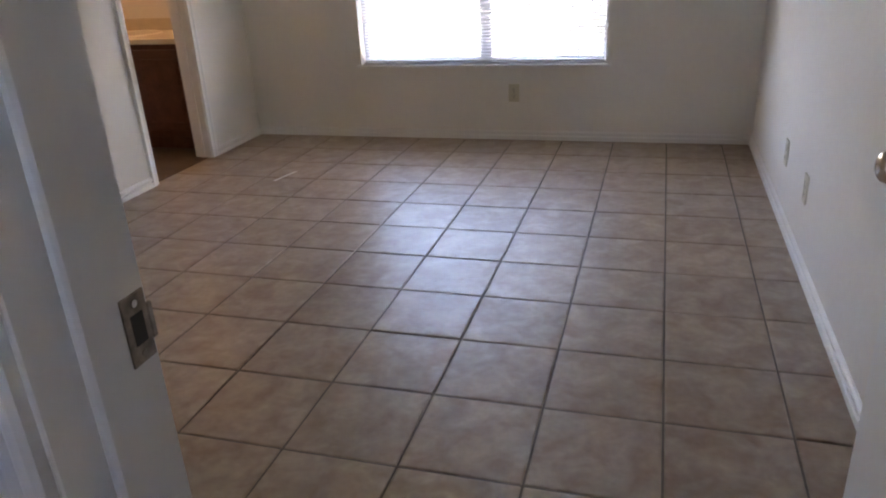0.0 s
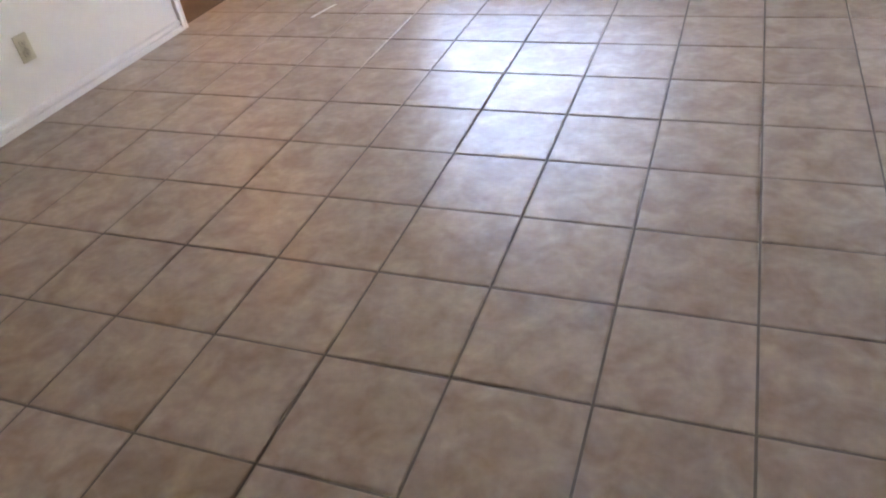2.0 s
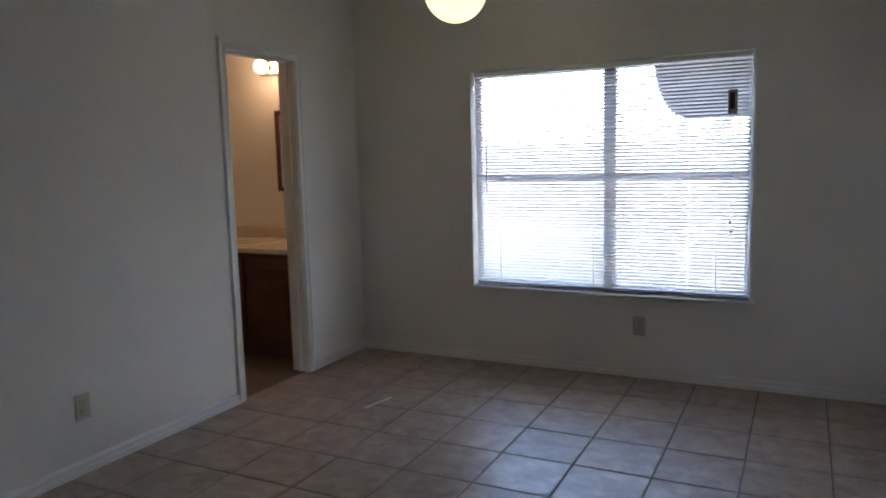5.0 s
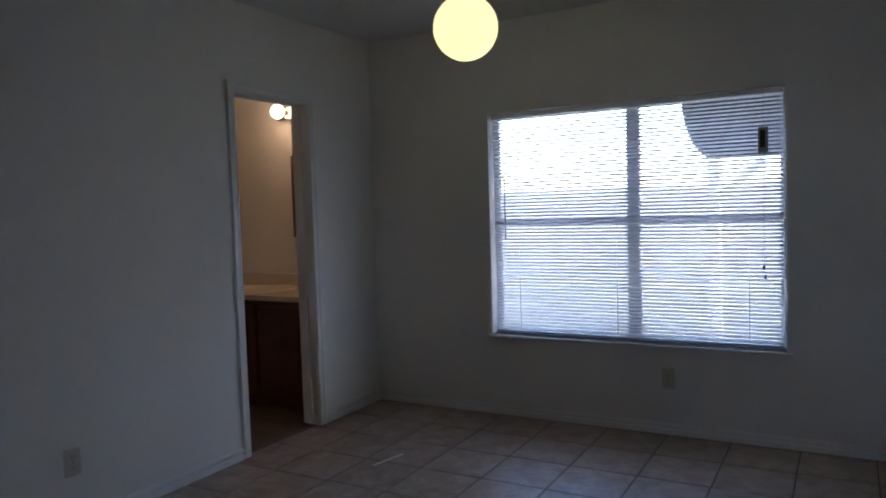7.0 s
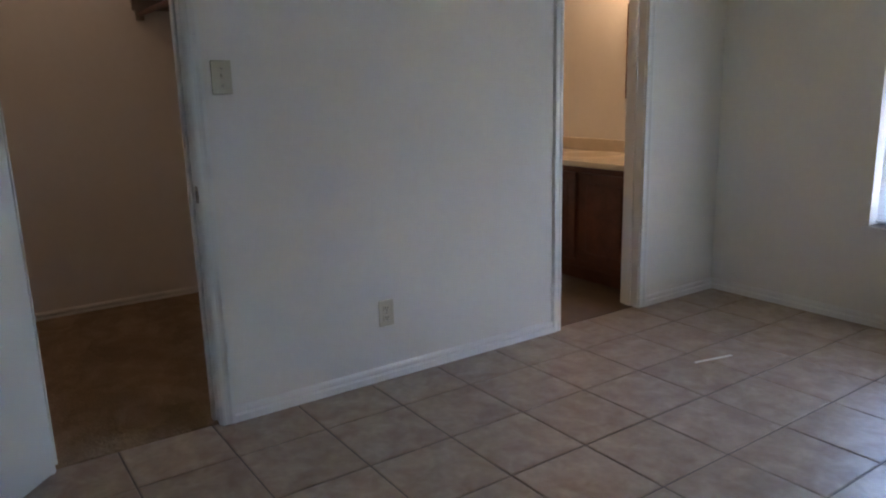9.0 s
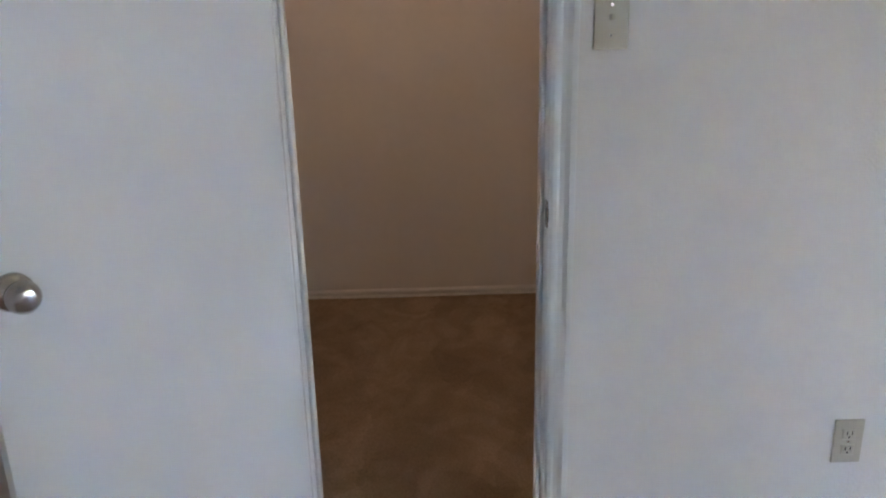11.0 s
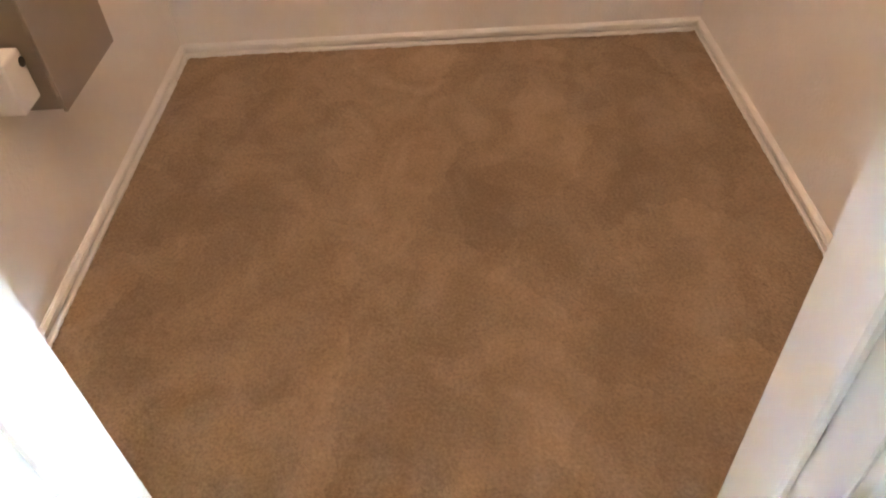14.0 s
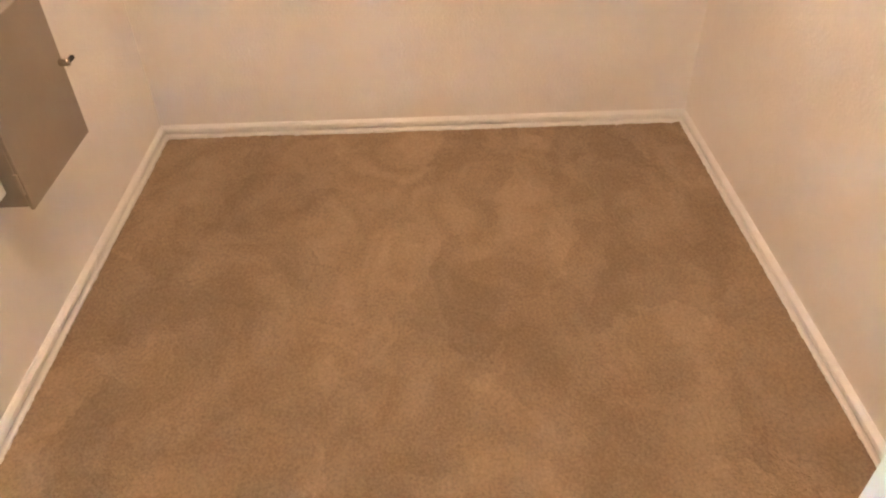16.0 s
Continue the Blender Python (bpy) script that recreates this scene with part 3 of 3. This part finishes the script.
# ---- closet ----
e = empty("closet_shelf", pose(0, 0, 0), "painted closet shelf with hanging rod", "shelf")
part("board", box(CW + 0.01, X2 - 0.01, CN - 0.30, CN - 0.002, 1.76, 1.778, 0.002, 1), M_TRIM, e)
part("cleat", box(CW + 0.01, X2 - 0.01, CN - 0.02, CN - 0.002, 1.695, 1.76, 0.002, 1), M_TRIM, e)
part("rod", cyl(0.016, X2 - CW - 0.04, 'X', ((CW + X2) / 2, CN - 0.25, 1.68), 16), M_WOOD, e)
for x in (CW + 0.03, X2 - 0.05):
    part("rod_bracket", join(box(x - 0.012, x + 0.012, CN - 0.29, CN - 0.021, 1.70, 1.759, 0.002, 1), box(x - 0.010, x + 0.010, CN - 0.272, CN - 0.228, 1.645, 1.701, 0.003, 1)),
         M_PANEL, e)

e = empty("electrical_panel", pose(0, CS, 0), "grey enamelled metal panel box on the closet wall", "electrical panel")
PX0, PX1, PZ0, PZ1, PD = -3.622, -3.322, 0.372, 0.702, 0.078
part("body", box(PX0 + 0.006, PX1 - 0.004, 0.001, PD, PZ0 + 0.004, PZ1 - 0.004, 0.002, 1), M_PANEL, e)
part("panel_door", box(PX0, PX1, PD + 0.001, PD + 0.009, PZ0, PZ1, 0.002, 2), M_PANEL, e)
for z in (PZ0 + 0.06, PZ1 - 0.06):
    part("hinge", cyl(0.004, 0.045, 'Z', (PX1 + 0.001, PD + 0.002, z), 10), M_PANEL, e)
l = part("latch", cyl(0.008, 0.022, 'Y', (PX0 + 0.016, PD + 0.020, 0.546), 14, bevel=0.002), M_STEEL, e, "small bright metal latch")
part("latch_pin", box(PX0 - 0.014, PX0 + 0.016, PD + 0.022, PD + 0.031, 0.541, 0.550, 0.002, 1), M_DARK, l)
e = empty("cover_plate", pose(0, CS, 0), "white plastic cover plate above the metal panel", "cover plate")
CX0, CX1, CZ0, CZ1 = -3.535, -3.405, 0.708, 0.825
part("plate_rim", join(box(CX0, CX1, 0.001, 0.034, CZ0, CZ0 + 0.012, 0.002, 1), box(CX0, CX1, 0.001, 0.034, CZ1 - 0.012, CZ1, 0.002, 1),
                       box(CX0, CX0 + 0.012, 0.001, 0.034, CZ0 + 0.012, CZ1 - 0.012, 0.002, 1),
                       box(CX1 - 0.012, CX1, 0.001, 0.034, CZ0 + 0.012, CZ1 - 0.012, 0.002, 1)), M_TRIM, e)
part("plate_recess", box(CX0 + 0.012, CX1 - 0.012, 0.001, 0.016, CZ0 + 0.012, CZ1 - 0.012), M_IVORY, e)
part("cover_slot", box(CX0 + 0.022, CX0 + 0.075, 0.0165, 0.0185, CZ0 + 0.018, CZ0 + 0.030), M_SLOT, e, "dark slot")
e = empty("junction_cover", pose(0, CS, 0), "white plastic junction cover beside the metal panel", "cover plate")
part("box", box(-3.312, -3.238, 0.001, 0.058, 0.418, 0.525, 0.006, 3), M_TRIM, e)
part("knockout", cyl(0.010, 0.004, 'Y', (-3.300, 0.058, 0.500), 12), M_SLOT, e, "dark knockout hole")

# ---- small things ----
# flat white strip that draws a sliver of sunlight on the tiles
thing("sun_sliver", box(-0.105, 0.105, -0.008, 0.008, 0.0005, 0.0015), M_SLIVER, "thin white strip painted as a sliver of sunlight on the floor tiles", "paper",
      at=pose(-1.555, 2.04, 0.002, 0, 0, 77))

# ---- outdoors ----
thing("ground", box(-300, 300, YN + 0.16, 600, -0.4, -0.18), M_GRASS, "mown lawn behind the house", "ground", kind="structure")
thing("patio", box(-3.5, 3.5, YN + 0.16, 5.9, -0.18, -0.14, 0.01, 1), M_CONC, "pale concrete patio slab", "pavement", kind="structure")
e = empty("porch", pose(-0.02, 5.2, 0), "grey painted porch gable with post and brace", "porch")
bm = bmesh.new()
pts = [(3.2, 1.63), (-0.36, 1.63)]
for i in range(9):
    a = radians(90 * i / 8)
    pts.append((-0.37 - 0.27 * math.sin(a), 1.63 + 0.55 * (1 - math.cos(a))))
pts += [(-0.64, 3.1), (3.2, 3.1)]
lo = [bm.verts.new((x, 0, z)) for x, z in pts]
bm.faces.new(lo)
bmesh.ops.solidify(bm, geom=bm.faces[:], thickness=0.1)
part("gable", bm, M_PORCH, e)
part("post", box(-0.43, -0.34, 0.0, 0.10, -0.14, 1.63, 0.006, 1), M_PORCH, e)
b = part("brace", box(-0.03, 0.03, 0.02, 0.08, 0, 0.45, 0.004, 1), M_PORCH, e)
b.matrix_local = pose(-0.335, 0, 1.30, 0, 45, 0)
f = empty("fence", pose(0, 13, 0), "weathered wooden board fence behind the lawn", "fence")
me = mesh_of("board", box(-0.07, 0.07, -0.01, 0.01, -0.18, 1.55, 0.004, 1), M_FENCE)
for i in range(80):
    o = new("board", me)
    o.parent = f
    o.location = (-8 + i * 0.146, 0, random.uniform(-0.015, 0.015))
part("rail", box(-8, 3.7, 0.012, 0.06, 1.2, 1.29), M_FENCE, f)

# ---- floor tiles ----
floor = empty("floor", pose(0, 0, 0), "glazed tan and grey mottled ceramic floor tiles", "floor", kind="structure")
tile_mesh = {}


def tile(x0, x1, y0, y1):
    w, d = round(x1 - x0, 3), round(y1 - y0, 3)
    if w < 0.02 or d < 0.02:
        return
    if (w, d) not in tile_mesh:
        bm = bmesh.new()
        b0 = 0.0055
        ring = []
        for inset, z in ((0, -0.006), (0, -0.0026), (0.0014, -0.0010), (b0, 0.0)):
            ring.append([bm.verts.new((sx * (w / 2 - inset), sy * (d / 2 - inset), z)) for sx, sy in ((-1, -1), (1, -1), (1, 1), (-1, 1))])
        for a, b in zip(ring, ring[1:]):
            for i in range(4):
                bm.faces.new((a[i], a[(i + 1) % 4], b[(i + 1) % 4], b[i]))
        bm.faces.new(ring[-1])
        tile_mesh[(w, d)] = mesh_of("tile", bm, M_TILE)
    o = new("tile", tile_mesh[(w, d)])
    o.parent = floor
    o.location = ((x0 + x1) / 2, (y0 + y1) / 2, 0.0008 + random.uniform(-0.0004, 0.0004))
    o.rotation_euler = (random.uniform(-1, 1) * 0.0016, random.uniform(-1, 1) * 0.0016, 0)


G = 0.0033
for i in range(-8, 5):
    for j in range(-9, 11):
        x0, x1, y0, y1 = i * T, (i + 1) * T, j * T, (j + 1) * T
        lo_x, hi_x = (XW - 0.03, XE) if y0 > YS - 0.25 else (-0.6, XE)
        x0, x1, y0, y1 = max(x0 + G, lo_x), min(x1 - G, hi_x), max(y0 + G, -3.0), min(y1 - G, YN)
        tile(x0, x1, y0, y1)
